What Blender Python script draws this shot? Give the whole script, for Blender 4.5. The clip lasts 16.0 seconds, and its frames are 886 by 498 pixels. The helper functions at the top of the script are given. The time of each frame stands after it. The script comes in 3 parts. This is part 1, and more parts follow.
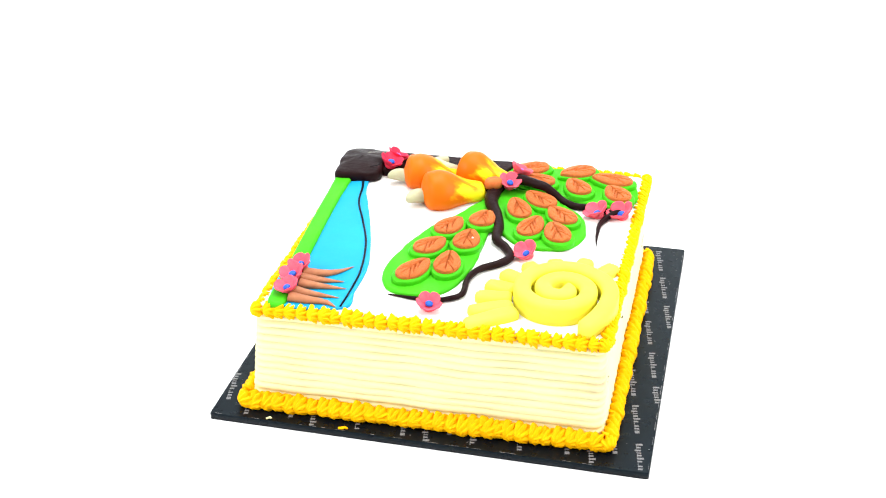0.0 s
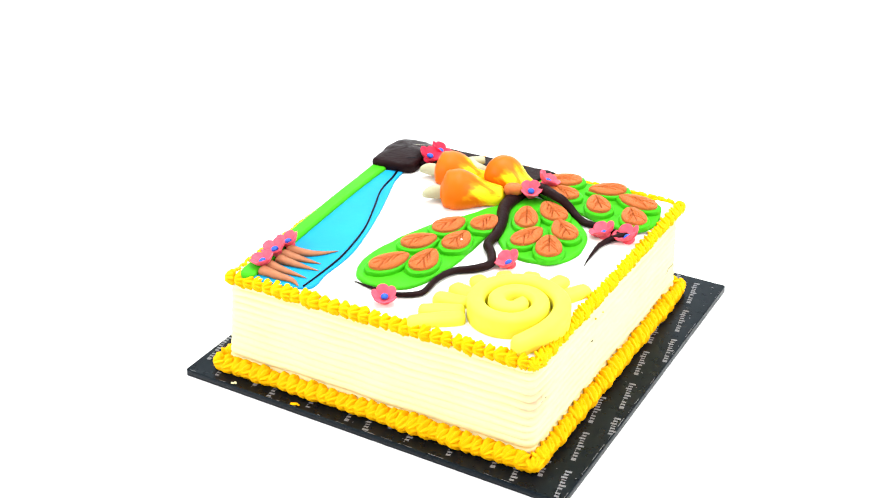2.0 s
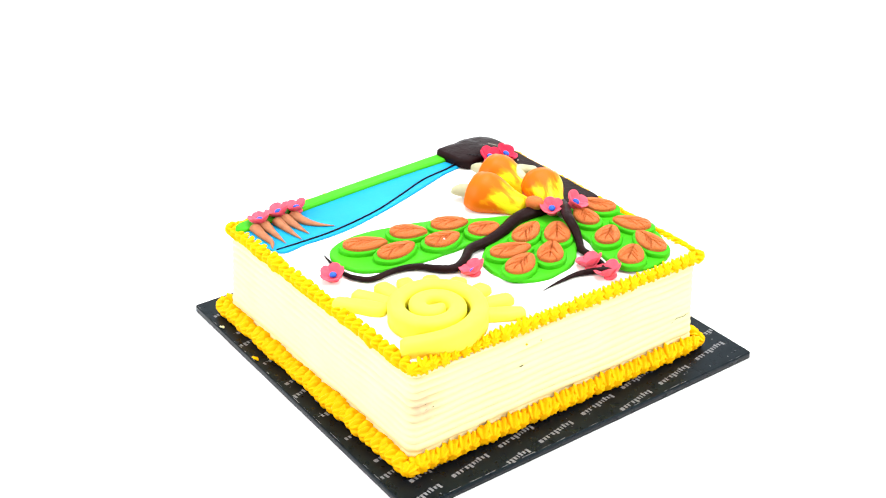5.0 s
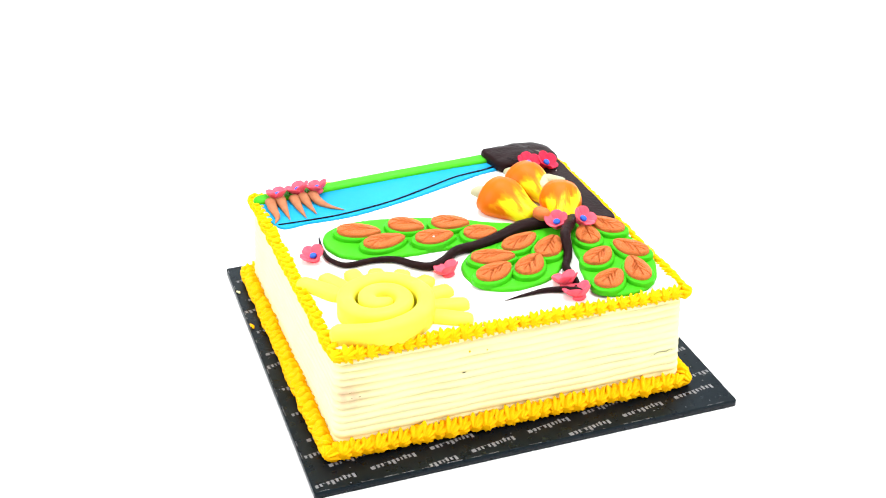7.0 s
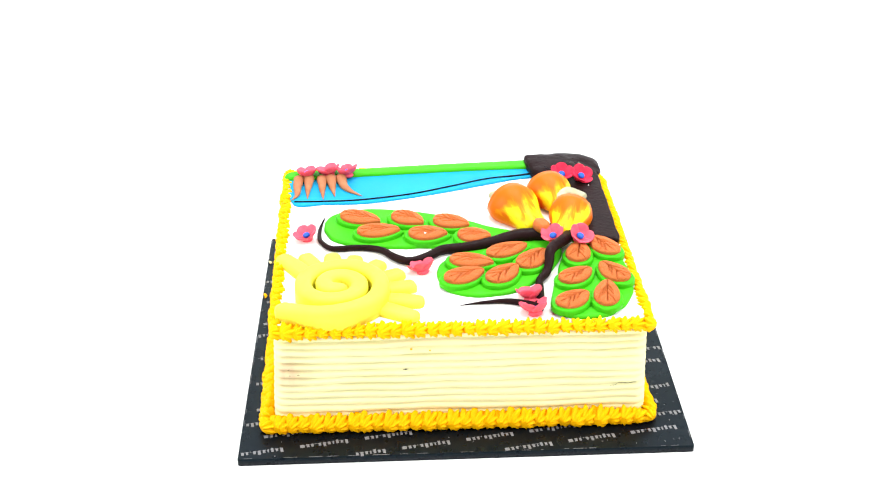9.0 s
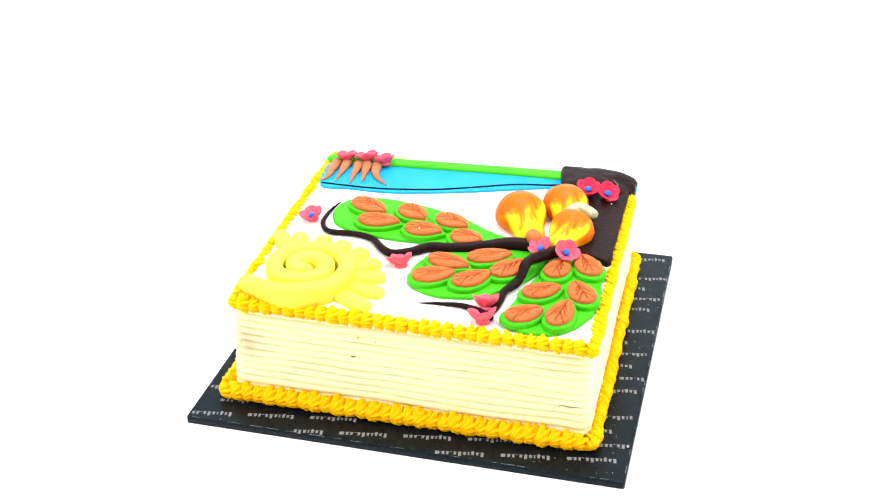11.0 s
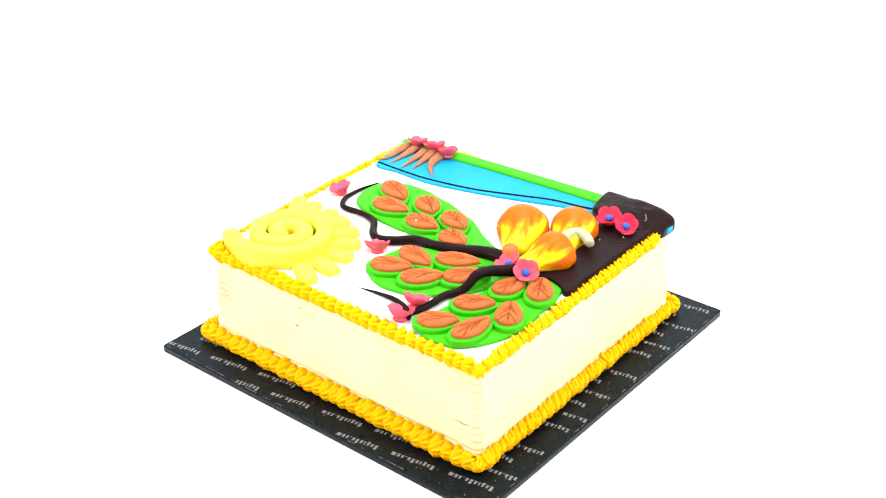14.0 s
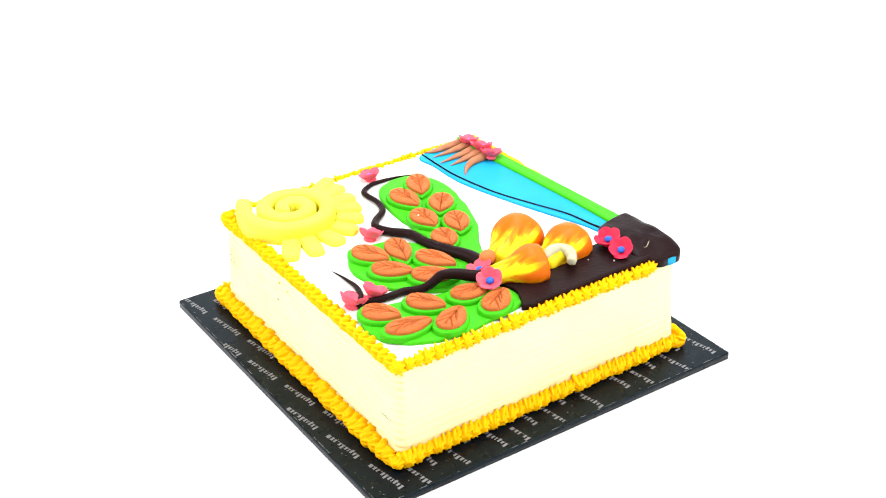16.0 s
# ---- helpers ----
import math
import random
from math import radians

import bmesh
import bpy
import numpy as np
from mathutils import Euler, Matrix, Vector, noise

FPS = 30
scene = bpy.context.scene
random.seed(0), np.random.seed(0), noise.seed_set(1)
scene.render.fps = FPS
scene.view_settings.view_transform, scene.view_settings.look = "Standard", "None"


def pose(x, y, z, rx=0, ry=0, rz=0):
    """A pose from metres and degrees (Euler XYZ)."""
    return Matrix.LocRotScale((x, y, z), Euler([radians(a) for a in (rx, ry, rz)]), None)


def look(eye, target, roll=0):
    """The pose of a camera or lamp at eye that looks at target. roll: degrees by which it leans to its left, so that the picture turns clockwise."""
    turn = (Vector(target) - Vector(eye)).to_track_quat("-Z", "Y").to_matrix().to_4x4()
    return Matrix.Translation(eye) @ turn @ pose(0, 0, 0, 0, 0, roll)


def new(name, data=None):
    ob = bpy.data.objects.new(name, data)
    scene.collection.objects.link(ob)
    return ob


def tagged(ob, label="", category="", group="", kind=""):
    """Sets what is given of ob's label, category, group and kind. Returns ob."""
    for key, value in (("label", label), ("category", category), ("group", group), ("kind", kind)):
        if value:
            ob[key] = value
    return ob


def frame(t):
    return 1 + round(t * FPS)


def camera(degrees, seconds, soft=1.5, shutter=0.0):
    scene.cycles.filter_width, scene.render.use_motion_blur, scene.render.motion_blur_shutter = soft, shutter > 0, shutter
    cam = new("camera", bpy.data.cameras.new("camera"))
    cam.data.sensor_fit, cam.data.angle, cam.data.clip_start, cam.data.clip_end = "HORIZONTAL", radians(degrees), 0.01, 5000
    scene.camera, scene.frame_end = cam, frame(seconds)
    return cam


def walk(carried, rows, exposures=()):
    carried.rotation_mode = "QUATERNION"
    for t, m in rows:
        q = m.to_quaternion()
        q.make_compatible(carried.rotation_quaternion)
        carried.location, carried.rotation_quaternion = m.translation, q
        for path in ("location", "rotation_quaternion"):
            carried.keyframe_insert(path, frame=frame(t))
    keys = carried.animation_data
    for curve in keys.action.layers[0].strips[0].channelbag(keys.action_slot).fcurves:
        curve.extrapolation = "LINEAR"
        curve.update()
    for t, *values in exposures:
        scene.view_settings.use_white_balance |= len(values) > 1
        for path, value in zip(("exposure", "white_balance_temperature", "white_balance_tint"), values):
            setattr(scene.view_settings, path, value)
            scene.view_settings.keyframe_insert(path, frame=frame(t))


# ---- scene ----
CLIP = 16.0
TURN_START, TURN_SPEED = -13.04, -8.2774          # degrees, degrees per second, about the turntable's axis

cam = camera(36.94, CLIP, soft=1.1)
EYE, TARGET, ROLL = (0.0, -0.8700, 0.5569), (-0.00843, -0.10729, 0.12956), -0.672
walk(cam, [(0.0, look(EYE, TARGET, ROLL)), (CLIP, look(EYE, TARGET, ROLL))])

# ---- light: a white product studio, soft boxes above ----
world = bpy.data.worlds.new("studio")
scene.world = world
world.use_nodes = True
world.node_tree.nodes["Background"].inputs[0].default_value = (0.97, 0.985, 1.0, 1)
world.node_tree.nodes["Background"].inputs[1].default_value = 1.0


def softbox(name, eye, target, size, power, colour):
    data = bpy.data.lights.new(name, "AREA")
    data.shape, data.size, data.energy, data.color = "SQUARE", size, power, colour
    ob = new(name, data)
    ob.matrix_world = look(eye, target)
    return ob


softbox("softbox_top", (0.15, 0.25, 1.5), (0, 0, 0), 1.1, 18.5, (1.0, 0.99, 0.97))
softbox("softbox_left", (-1.25, -0.35, 1.0), (0, 0, 0.04), 0.8, 16.5, (1.0, 0.99, 0.97))
softbox("softbox_right", (1.25, -0.35, 1.0), (0, 0, 0.04), 0.8, 16.5, (1.0, 0.99, 0.97))
# unseen bluish lamp, added to brighten the backdrop that the board mirrors
softbox("backdrop_fill", (0.0, 0.75, 2.1), (0.0, 1.9, 1.05), 0.8, 32, (0.74, 0.92, 1.0))
scene.view_settings.exposure = 0.05


# ---- materials ----
def surface(name, colour, second=None, rough=0.5, grain=60.0, spread=0.5, bump=0.0, bump_scale=400.0, specular=0.5, sheen_coat=0.0):
    """A procedural surface: two colours mixed by noise at two scales, with fine relief."""
    m = bpy.data.materials.new(name)
    m.use_nodes = True
    nt = m.node_tree
    b = nt.nodes["Principled BSDF"]
    b.inputs["Roughness"].default_value = rough
    b.inputs["Specular IOR Level"].default_value = specular
    b.inputs["Coat Weight"].default_value = sheen_coat
    tc = nt.nodes.new("ShaderNodeTexCoord")
    second = second or tuple(c * 0.86 for c in colour)
    big = nt.nodes.new("ShaderNodeTexNoise")
    big.inputs["Scale"].default_value, big.inputs["Detail"].default_value = grain, 6
    nt.links.new(tc.outputs["Object"], big.inputs["Vector"])
    ramp = nt.nodes.new("ShaderNodeValToRGB")
    ramp.color_ramp.elements[0].position, ramp.color_ramp.elements[1].position = 0.5 - spread / 2, 0.5 + spread / 2
    ramp.color_ramp.elements[0].color, ramp.color_ramp.elements[1].color = (*second, 1), (*colour, 1)
    nt.links.new(big.outputs["Fac"], ramp.inputs["Fac"])
    nt.links.new(ramp.outputs["Color"], b.inputs["Base Color"])
    fine = nt.nodes.new("ShaderNodeTexNoise")
    fine.inputs["Scale"].default_value, fine.inputs["Detail"].default_value = bump_scale, 4
    nt.links.new(tc.outputs["Object"], fine.inputs["Vector"])
    rr = nt.nodes.new("ShaderNodeMapRange")
    rr.inputs["To Min"].default_value, rr.inputs["To Max"].default_value = max(0.03, rough - 0.08), rough + 0.1
    nt.links.new(fine.outputs["Fac"], rr.inputs["Value"])
    nt.links.new(rr.outputs["Result"], b.inputs["Roughness"])
    if bump:
        bp = nt.nodes.new("ShaderNodeBump")
        bp.inputs["Strength"].default_value, bp.inputs["Distance"].default_value = bump, 0.0006
        nt.links.new(fine.outputs["Fac"], bp.inputs["Height"])
        nt.links.new(bp.outputs["Normal"], b.inputs["Normal"])
    return m


M_FLOOR = surface("white_paper", (0.90, 0.90, 0.90), (0.88, 0.88, 0.88), rough=0.7, grain=3, specular=0.2)
M_BOARD = surface("black_laminate", (0.0028, 0.0050, 0.0082), (0.0018, 0.0032, 0.0052), rough=0.28, grain=25, bump=0.06, bump_scale=150, specular=0.13)
M_BOARD.node_tree.nodes["Principled BSDF"].inputs["Specular Tint"].default_value = (0.66, 0.88, 1.0, 1)
M_PRINT = surface("grey_print", (0.24, 0.24, 0.25), (0.14, 0.14, 0.15), rough=0.45, grain=900, spread=0.3, specular=0.1)
M_CREAM = surface("cream_buttercream", (0.782, 0.753, 0.432), (0.772, 0.724, 0.387), rough=0.6, grain=35, bump=0.25, bump_scale=500, specular=0.1)
M_WHITE = surface("white_icing", (0.84, 0.82, 0.80), (0.82, 0.79, 0.76), rough=0.5, grain=22, bump=0.15, bump_scale=300, specular=0.15)
M_BORDER = surface("yellow_buttercream", (0.97, 0.53, 0.001), (0.96, 0.42, 0.0006), rough=0.5, grain=120, bump=0.2, bump_scale=700, specular=0.06)
M_SUN = surface("lemon_fondant", (0.87, 0.80, 0.085), (0.87, 0.77, 0.065), rough=0.5, grain=40, bump=0.1, specular=0.08)
M_GREEN = surface("green_fondant", (0.058, 0.46, 0.010), (0.044, 0.42, 0.008), rough=0.42, grain=45, bump=0.12, specular=0.09)
M_LEAF = surface("leaf_green_fondant", (0.052, 0.46, 0.008), (0.040, 0.41, 0.006), rough=0.4, grain=70, bump=0.12, specular=0.10)
M_ALMOND = surface("brown_fondant", (0.64, 0.175, 0.048), (0.54, 0.128, 0.032), rough=0.5, grain=180, spread=0.6, bump=0.8, bump_scale=1100, specular=0.12)
M_DARK = surface("chocolate_fondant", (0.017, 0.0062, 0.0066), (0.010, 0.0036, 0.0040), rough=0.36, grain=80, bump=0.45, bump_scale=350, specular=0.055)
M_WATER = surface("blue_fondant", (0.012, 0.33, 0.60), (0.009, 0.29, 0.56), rough=0.42, grain=30, bump=0.1, specular=0.08)
M_LINE = surface("black_gel", (0.003, 0.004, 0.009), (0.002, 0.003, 0.006), rough=0.35, grain=200, specular=0.1)
M_RED = surface("deep_pink_fondant", (0.72, 0.032, 0.075), (0.66, 0.020, 0.058), rough=0.45, grain=260, bump=0.2, bump_scale=900, specular=0.12)
M_PINK = surface("pink_fondant", (0.84, 0.115, 0.165), (0.78, 0.080, 0.125), rough=0.45, grain=260, bump=0.2, bump_scale=900, specular=0.12)
M_BLUE = surface("blue_sugar_bead", (0.025, 0.13, 0.62), (0.018, 0.10, 0.5), rough=0.35, grain=300, specular=0.2)
M_ROOT = surface("light_brown_fondant", (0.44, 0.185, 0.090), (0.33, 0.120, 0.055), rough=0.45, grain=160, bump=0.3, bump_scale=700, specular=0.12)
M_NUT = surface("grey_nut_fondant", (0.47, 0.47, 0.33), (0.40, 0.38, 0.22), rough=0.4, grain=130, bump=0.2, specular=0.15)
M_CRACK = surface("dry_crack", (0.10, 0.075, 0.03), (0.05, 0.04, 0.02), rough=0.8, grain=500, specular=0.1)


def fruit_material():
    """Airbrushed orange over yellow, streaked along the fruit's length (x)."""
    m = surface("airbrushed_fruit", (1, 1, 1), rough=0.36, bump=0.1, bump_scale=500, specular=0.12)
    nt = m.node_tree
    b = nt.nodes["Principled BSDF"]
    tc = nt.nodes.new("ShaderNodeTexCoord")
    sep = nt.nodes.new("ShaderNodeSeparateXYZ")
    nt.links.new(tc.outputs["Object"], sep.inputs["Vector"])
    mp = nt.nodes.new("ShaderNodeMapping")
    mp.inputs["Scale"].default_value = (20, 110, 80)
    nt.links.new(tc.outputs["Object"], mp.inputs["Vector"])
    ns = nt.nodes.new("ShaderNodeTexNoise")
    ns.inputs["Scale"].default_value, ns.inputs["Detail"].default_value, ns.inputs["Distortion"].default_value = 1.0, 5, 0.8
    nt.links.new(mp.outputs["Vector"], ns.inputs["Vector"])
    run = nt.nodes.new("ShaderNodeMapRange")
    run.inputs["From Min"].default_value, run.inputs["From Max"].default_value = -0.035, 0.034
    nt.links.new(sep.outputs["X"], run.inputs["Value"])
    mix = nt.nodes.new("ShaderNodeMath")
    mix.operation = "MULTIPLY_ADD"
    mix.inputs[1].default_value = 1.8
    nt.links.new(ns.outputs["Fac"], mix.inputs[0])
    nt.links.new(run.outputs["Result"], mix.inputs[2])
    scale = nt.nodes.new("ShaderNodeMath")
    scale.operation = "MULTIPLY"
    scale.inputs[1].default_value = 0.5
    nt.links.new(mix.outputs["Value"], scale.inputs[0])
    ramp = nt.nodes.new("ShaderNodeValToRGB")
    e = ramp.color_ramp.elements
    e[0].position, e[0].color = 0.675, (0.66, 0.125, 0.002, 1)
    e[1].position, e[1].color = 0.84, (0.84, 0.66, 0.010, 1)
    k = ramp.color_ramp.elements.new(0.76)
    k.color = (0.76, 0.26, 0.002, 1)
    nt.links.new(scale.outputs["Value"], ramp.inputs["Fac"])
    nt.links.new(ramp.outputs["Color"], b.inputs["Base Color"])
    return m


M_FRUIT = fruit_material()


def smudge(m, place, reach, colour):
    """A faint stain of its own shape at one place of a surface."""
    nt = m.node_tree
    b = nt.nodes["Principled BSDF"]
    base = b.inputs["Base Color"].links[0].from_socket
    tc = nt.nodes.new("ShaderNodeTexCoord")
    far = nt.nodes.new("ShaderNodeVectorMath")
    far.operation = "DISTANCE"
    far.inputs[1].default_value = place
    nt.links.new(tc.outputs["Object"], far.inputs[0])
    ns = nt.nodes.new("ShaderNodeTexNoise")
    ns.inputs["Scale"].default_value, ns.inputs["Detail"].default_value = 140, 4
    nt.links.new(tc.outputs["Object"], ns.inputs["Vector"])
    fall = nt.nodes.new("ShaderNodeMapRange")
    fall.inputs["From Min"].default_value, fall.inputs["From Max"].default_value = reach, reach * 0.2
    nt.links.new(far.outputs["Value"], fall.inputs["Value"])
    mul = nt.nodes.new("ShaderNodeMath")
    mul.operation = "MULTIPLY"
    nt.links.new(fall.outputs["Result"], mul.inputs[0])
    nt.links.new(ns.outputs["Fac"], mul.inputs[1])
    mix = nt.nodes.new("ShaderNodeMix")
    mix.data_type = "RGBA"
    nt.links.new(mul.outputs["Value"], mix.inputs["Factor"])
    nt.links.new(base, mix.inputs[6])
    mix.inputs[7].default_value = (*colour, 1)
    nt.links.new(mix.outputs[2], b.inputs["Base Color"])


smudge(M_CREAM, (0.1295, -0.1190, 0.0490), 0.018, (0.62, 0.36, 0.26))


# ---- mesh helpers ----
def make_mesh(name, verts, faces, material, smooth=True):
    me = bpy.data.meshes.new(name)
    me.from_pydata([tuple(v) for v in verts], [], faces)
    bm = bmesh.new()
    bm.from_mesh(me)
    bmesh.ops.recalc_face_normals(bm, faces=bm.faces)
    big = [f for f in bm.faces if len(f.verts) > 4]
    if big:
        bmesh.ops.triangulate(bm, faces=big, quad_method="BEAUTY", ngon_method="EAR_CLIP")
    bm.to_mesh(me)
    bm.free()
    me.materials.append(material)
    me.polygons.foreach_set("use_smooth", [smooth and abs(p.normal.z) < 0.9999 for p in me.polygons])
    me.update()
    return me


def part(name, mesh, parent, m=None, label=""):
    """One mesh as one part under a thing or under a part."""
    ob = new(name, mesh)
    ob.parent = parent
    ob.matrix_basis = m if m is not None else Matrix()
    return tagged(ob, label) if label else ob


def curve_points(points, count, closed=False):
    """Smooth Catmull-Rom points through control points of any dimension."""
    p = [np.array(q, float) for q in points]
    n = len(p)
    out = []
    spans = n if closed else n - 1
    for i in range(count):
        u = i / count * spans if closed else i / (count - 1) * spans
        k = min(int(u), spans - 1)
        f = u - k
        if closed:
            a, b, c, d = p[(k - 1) % n], p[k], p[(k + 1) % n], p[(k + 2) % n]
        else:
            a, b, c, d = p[max(k - 1, 0)], p[k], p[k + 1], p[min(k + 2, n - 1)]
        out.append(0.5 * (2 * b + (c - a) * f + (2 * a - 5 * b + 4 * c - d) * f * f + (3 * b - a - 3 * c + d) * f ** 3))
    return out


def rings_to_mesh(rings, close_start=True, close_end=True):
    n = len(rings[0])
    verts = [v for r in rings for v in r]
    faces = []
    for i in range(len(rings) - 1):
        for j in range(n):
            k = (j + 1) % n
            faces.append((i * n + j, i * n + k, (i + 1) * n + k, (i + 1) * n + j))
    if close_start:
        faces.append(tuple(range(n)))
    if close_end:
        faces.append(tuple(range((len(rings) - 1) * n, len(rings) * n)))
    return verts, faces


def slab(name, outline, z0, z1, material, bevel=0.0015, count=72, wobble=0.0, closed_smooth=True, dome=0.0):
    """A rolled-out piece with rounded edges over a smooth outline."""
    pts = curve_points(outline, count, True) if closed_smooth else [np.array(p, float) for p in outline]
    pts = np.array(pts)
    area = sum(pts[i - 1][0] * pts[i][1] - pts[i][0] * pts[i - 1][1] for i in range(len(pts)))
    if area < 0:
        pts = pts[::-1]
    tang = np.roll(pts, -1, 0) - np.roll(pts, 1, 0)
    tang /= np.linalg.norm(tang, axis=1)[:, None] + 1e-9
    inward = np.stack([-tang[:, 1], tang[:, 0]], 1)
    if wobble:
        pts = pts + inward * np.array([[wobble * noise.noise(Vector((p[0] * 90, p[1] * 90, 3.1)))] for p in pts])
    rings = [[(*p, z0) for p in pts]]
    for a in (0, 22, 45, 67, 90):
        d, h = bevel * (1 - math.cos(radians(a))), z1 - bevel + bevel * math.sin(radians(a))
        rings.append([(*(p + w * d), h) for p, w in zip(pts, inward)])
    if dome:
        mid = pts.mean(0)
        for s in (0.82, 0.6, 0.35, 0.12):
            rings.append([(*(mid + (p - mid) * s), z1 + dome * (1 - s * s)) for p in pts])
    return make_mesh(name, *rings_to_mesh(rings), material)


def rope(name, path, material, count=60, sides=12, flat=1.0, bumpy=0.0):
    """A rolled strand: path of (x, y, z, radius), flattened in height by flat."""
    p = np.array(curve_points(path, count))
    rings = []
    for i in range(count):
        t = p[min(i + 1, count - 1), :3] - p[max(i - 1, 0), :3]
        t /= np.linalg.norm(t) + 1e-9
        s = np.cross(t, (0, 0, 1))
        s /= np.linalg.norm(s) + 1e-9
        u = np.cross(s, t)
        r = max(p[i, 3], 0.0001)
        ring = []
        for j in range(sides):
            a = 2 * math.pi * j / sides
            k = r * (1 + bumpy * noise.noise(Vector((p[i, 0] * 150, p[i, 1] * 150, a))))
            ring.append(p[i, :3] + s * math.cos(a) * k + u * math.sin(a) * k * flat)
        rings.append(ring)
    return make_mesh(name, *rings_to_mesh(rings), material)


# ---- studio ----
def build_studio():
    """A seamless white paper sweep: flat in front, curving up far behind."""
    prof = [(-1.8, 0.0), (1.3, 0.0)]
    for a in range(10, 91, 10):
        prof.append((1.3 + 0.6 * math.sin(radians(a)), 0.6 - 0.6 * math.cos(radians(a))))
    prof.append((1.9, 2.6))
    verts, faces = [], []
    for y, z in prof:
        verts += [(-1.9, y, z), (1.9, y, z)]
    for i in range(len(prof) - 1):
        faces.append((2 * i, 2 * i + 1, 2 * i + 3, 2 * i + 2))
    back = new("backdrop", make_mesh("backdrop", verts, faces, M_FLOOR))
    mod = back.modifiers.new("paper_thickness", "SOLIDIFY")
    mod.thickness, mod.offset = 0.004, 1
    tagged(back, "seamless white paper sweep under and behind the cake", "backdrop", kind="structure")


build_studio()

# ---- cake board ----
BOARD_C, BOARD_HALF, BOARD_T = (0.0109, -0.0004), 0.1531, 0.005
board = None


def build_board():
    c, h = BOARD_C, BOARD_HALF
    pts = []
    for sx, sy, a0 in ((1, 1, 0), (-1, 1, 90), (-1, -1, 180), (1, -1, 270)):
        for a in range(0, 91, 30):
            pts.append((c[0] + sx * (h - 0.002) + 0.002 * math.cos(radians(a0 + a)), c[1] + sy * (h - 0.002) + 0.002 * math.sin(radians(a0 + a))))
    ob = new("cake_board", slab("cake_board", pts, 0.0, BOARD_T, M_BOARD, 0.0008, closed_smooth=False))
    tagged(ob, "square black laminated cake board with repeated grey print", "cake board")
    # one printed mark: a row of plain bars as long as the word
    def mark(lo, hi):
        verts, faces = [], []
        # width, foot and head of each bar
        bars = ((0.0019, 0, 0.0046), (0.0017, 0, 0.0032), (0.0017, -0.0010, 0.0032), (0.0010, 0, 0.0032), (0.0017, 0, 0.0032), (0.0019, 0, 0.0046), (0.0017, 0, 0.0032),
                (0.0006, 0, 0.0007), (0.0015, 0, 0.0032), (0.0018, 0, 0.0032), (0.0030, 0, 0.0032))
        x, last = -0.0171, None
        for w, foot, head in bars:
            if x >= lo and x + w <= hi:
                n, y0, y1, y2 = len(verts), foot - 0.002, min(head - 0.0014, -0.0016), head - 0.002
                verts += [(x, y0, 0), (x + w, y0, 0), (x + w, y1, 0), (x + w, y2, 0), (x, y2, 0), (x, y1, 0)]
                faces.append((n, n + 1, n + 2, n + 3, n + 4, n + 5))
                if last is not None:
                    verts += [(x, y1 + 0.0002, 0), (verts[last][0], verts[last][1] + 0.0002, 0)]
                    faces.append((last, n + 5, n + 6, n + 7))
                last = n + 2
            x += w + 0.0014
        return verts, faces
    whole = make_mesh("printed_mark", *mark(-1, 1), M_PRINT, False)
    ang = radians(PRINT_ANGLE)
    for i in range(-14, 15):
        for j in range(-30, 31):
            x = c[0] + PRINT_O[0] + i * PRINT_A[0] + j * PRINT_B[0]
            y = c[1] + PRINT_O[1] + i * PRINT_A[1] + j * PRINT_B[1]
            if max(abs(x - c[0]), abs(y - c[1])) > h + 0.016:
                continue
            if -0.110 < x < 0.131 and -0.124 < y < 0.112:
                continue
            # cut the mark where the board's edge cuts it
            lo, hi = -0.02, 0.02
            dx, dy = math.cos(ang), math.sin(ang)
            for s in [k * 0.0005 for k in range(-36, 37)]:
                out = max(abs(x + s * dx - c[0]), abs(y + s * dy - c[1])) > h - 0.0018
                if out and s < 0:
                    lo = max(lo, s)
                if out and s > 0:
                    hi = min(hi, s)
            if hi - lo < 0.006 or lo >= 0 or hi <= 0 or max(abs(x - c[0]), abs(y - c[1])) > h - 0.0015:
                continue
            me = whole
            if lo > -0.0170 or hi < 0.0170:
                v, f = mark(lo, hi)
                if not f:
                    continue
                me = make_mesh("printed_mark", v, f, M_PRINT, False)
            part("printed_mark", me, ob, Matrix.Translation((x, y, BOARD_T + 0.0002)) @ Matrix.Rotation(ang, 4, "Z"))
    verts, faces = [], []
    r2 = random.Random(11)
    while len(verts) < 4 * 46:
        x, y = c[0] + r2.uniform(-h, h) * 0.985, c[1] + r2.uniform(-h, h) * 0.985
        if -0.124 < x < 0.146 and -0.147 < y < 0.137:
            continue
        a, l, w = r2.uniform(0, 6), r2.uniform(0.0003, 0.0009), r2.uniform(0.0002, 0.0005)
        u, v = Vector((math.cos(a), math.sin(a))), Vector((-math.sin(a), math.cos(a)))
        n = len(verts)
        for p, q in ((-l, 0), (0, -w), (l, 0), (0, w)):
            verts.append((x + u.x * p + v.x * q, y + u.y * p + v.y * q, BOARD_T + 0.0003 + (0.0003 if q else 0)))
        faces.append((n, n + 1, n + 2, n + 3))
    # broken strips along the edges: scuffs, and the edge highlight painted as pale colour
    ev, ef = [], []
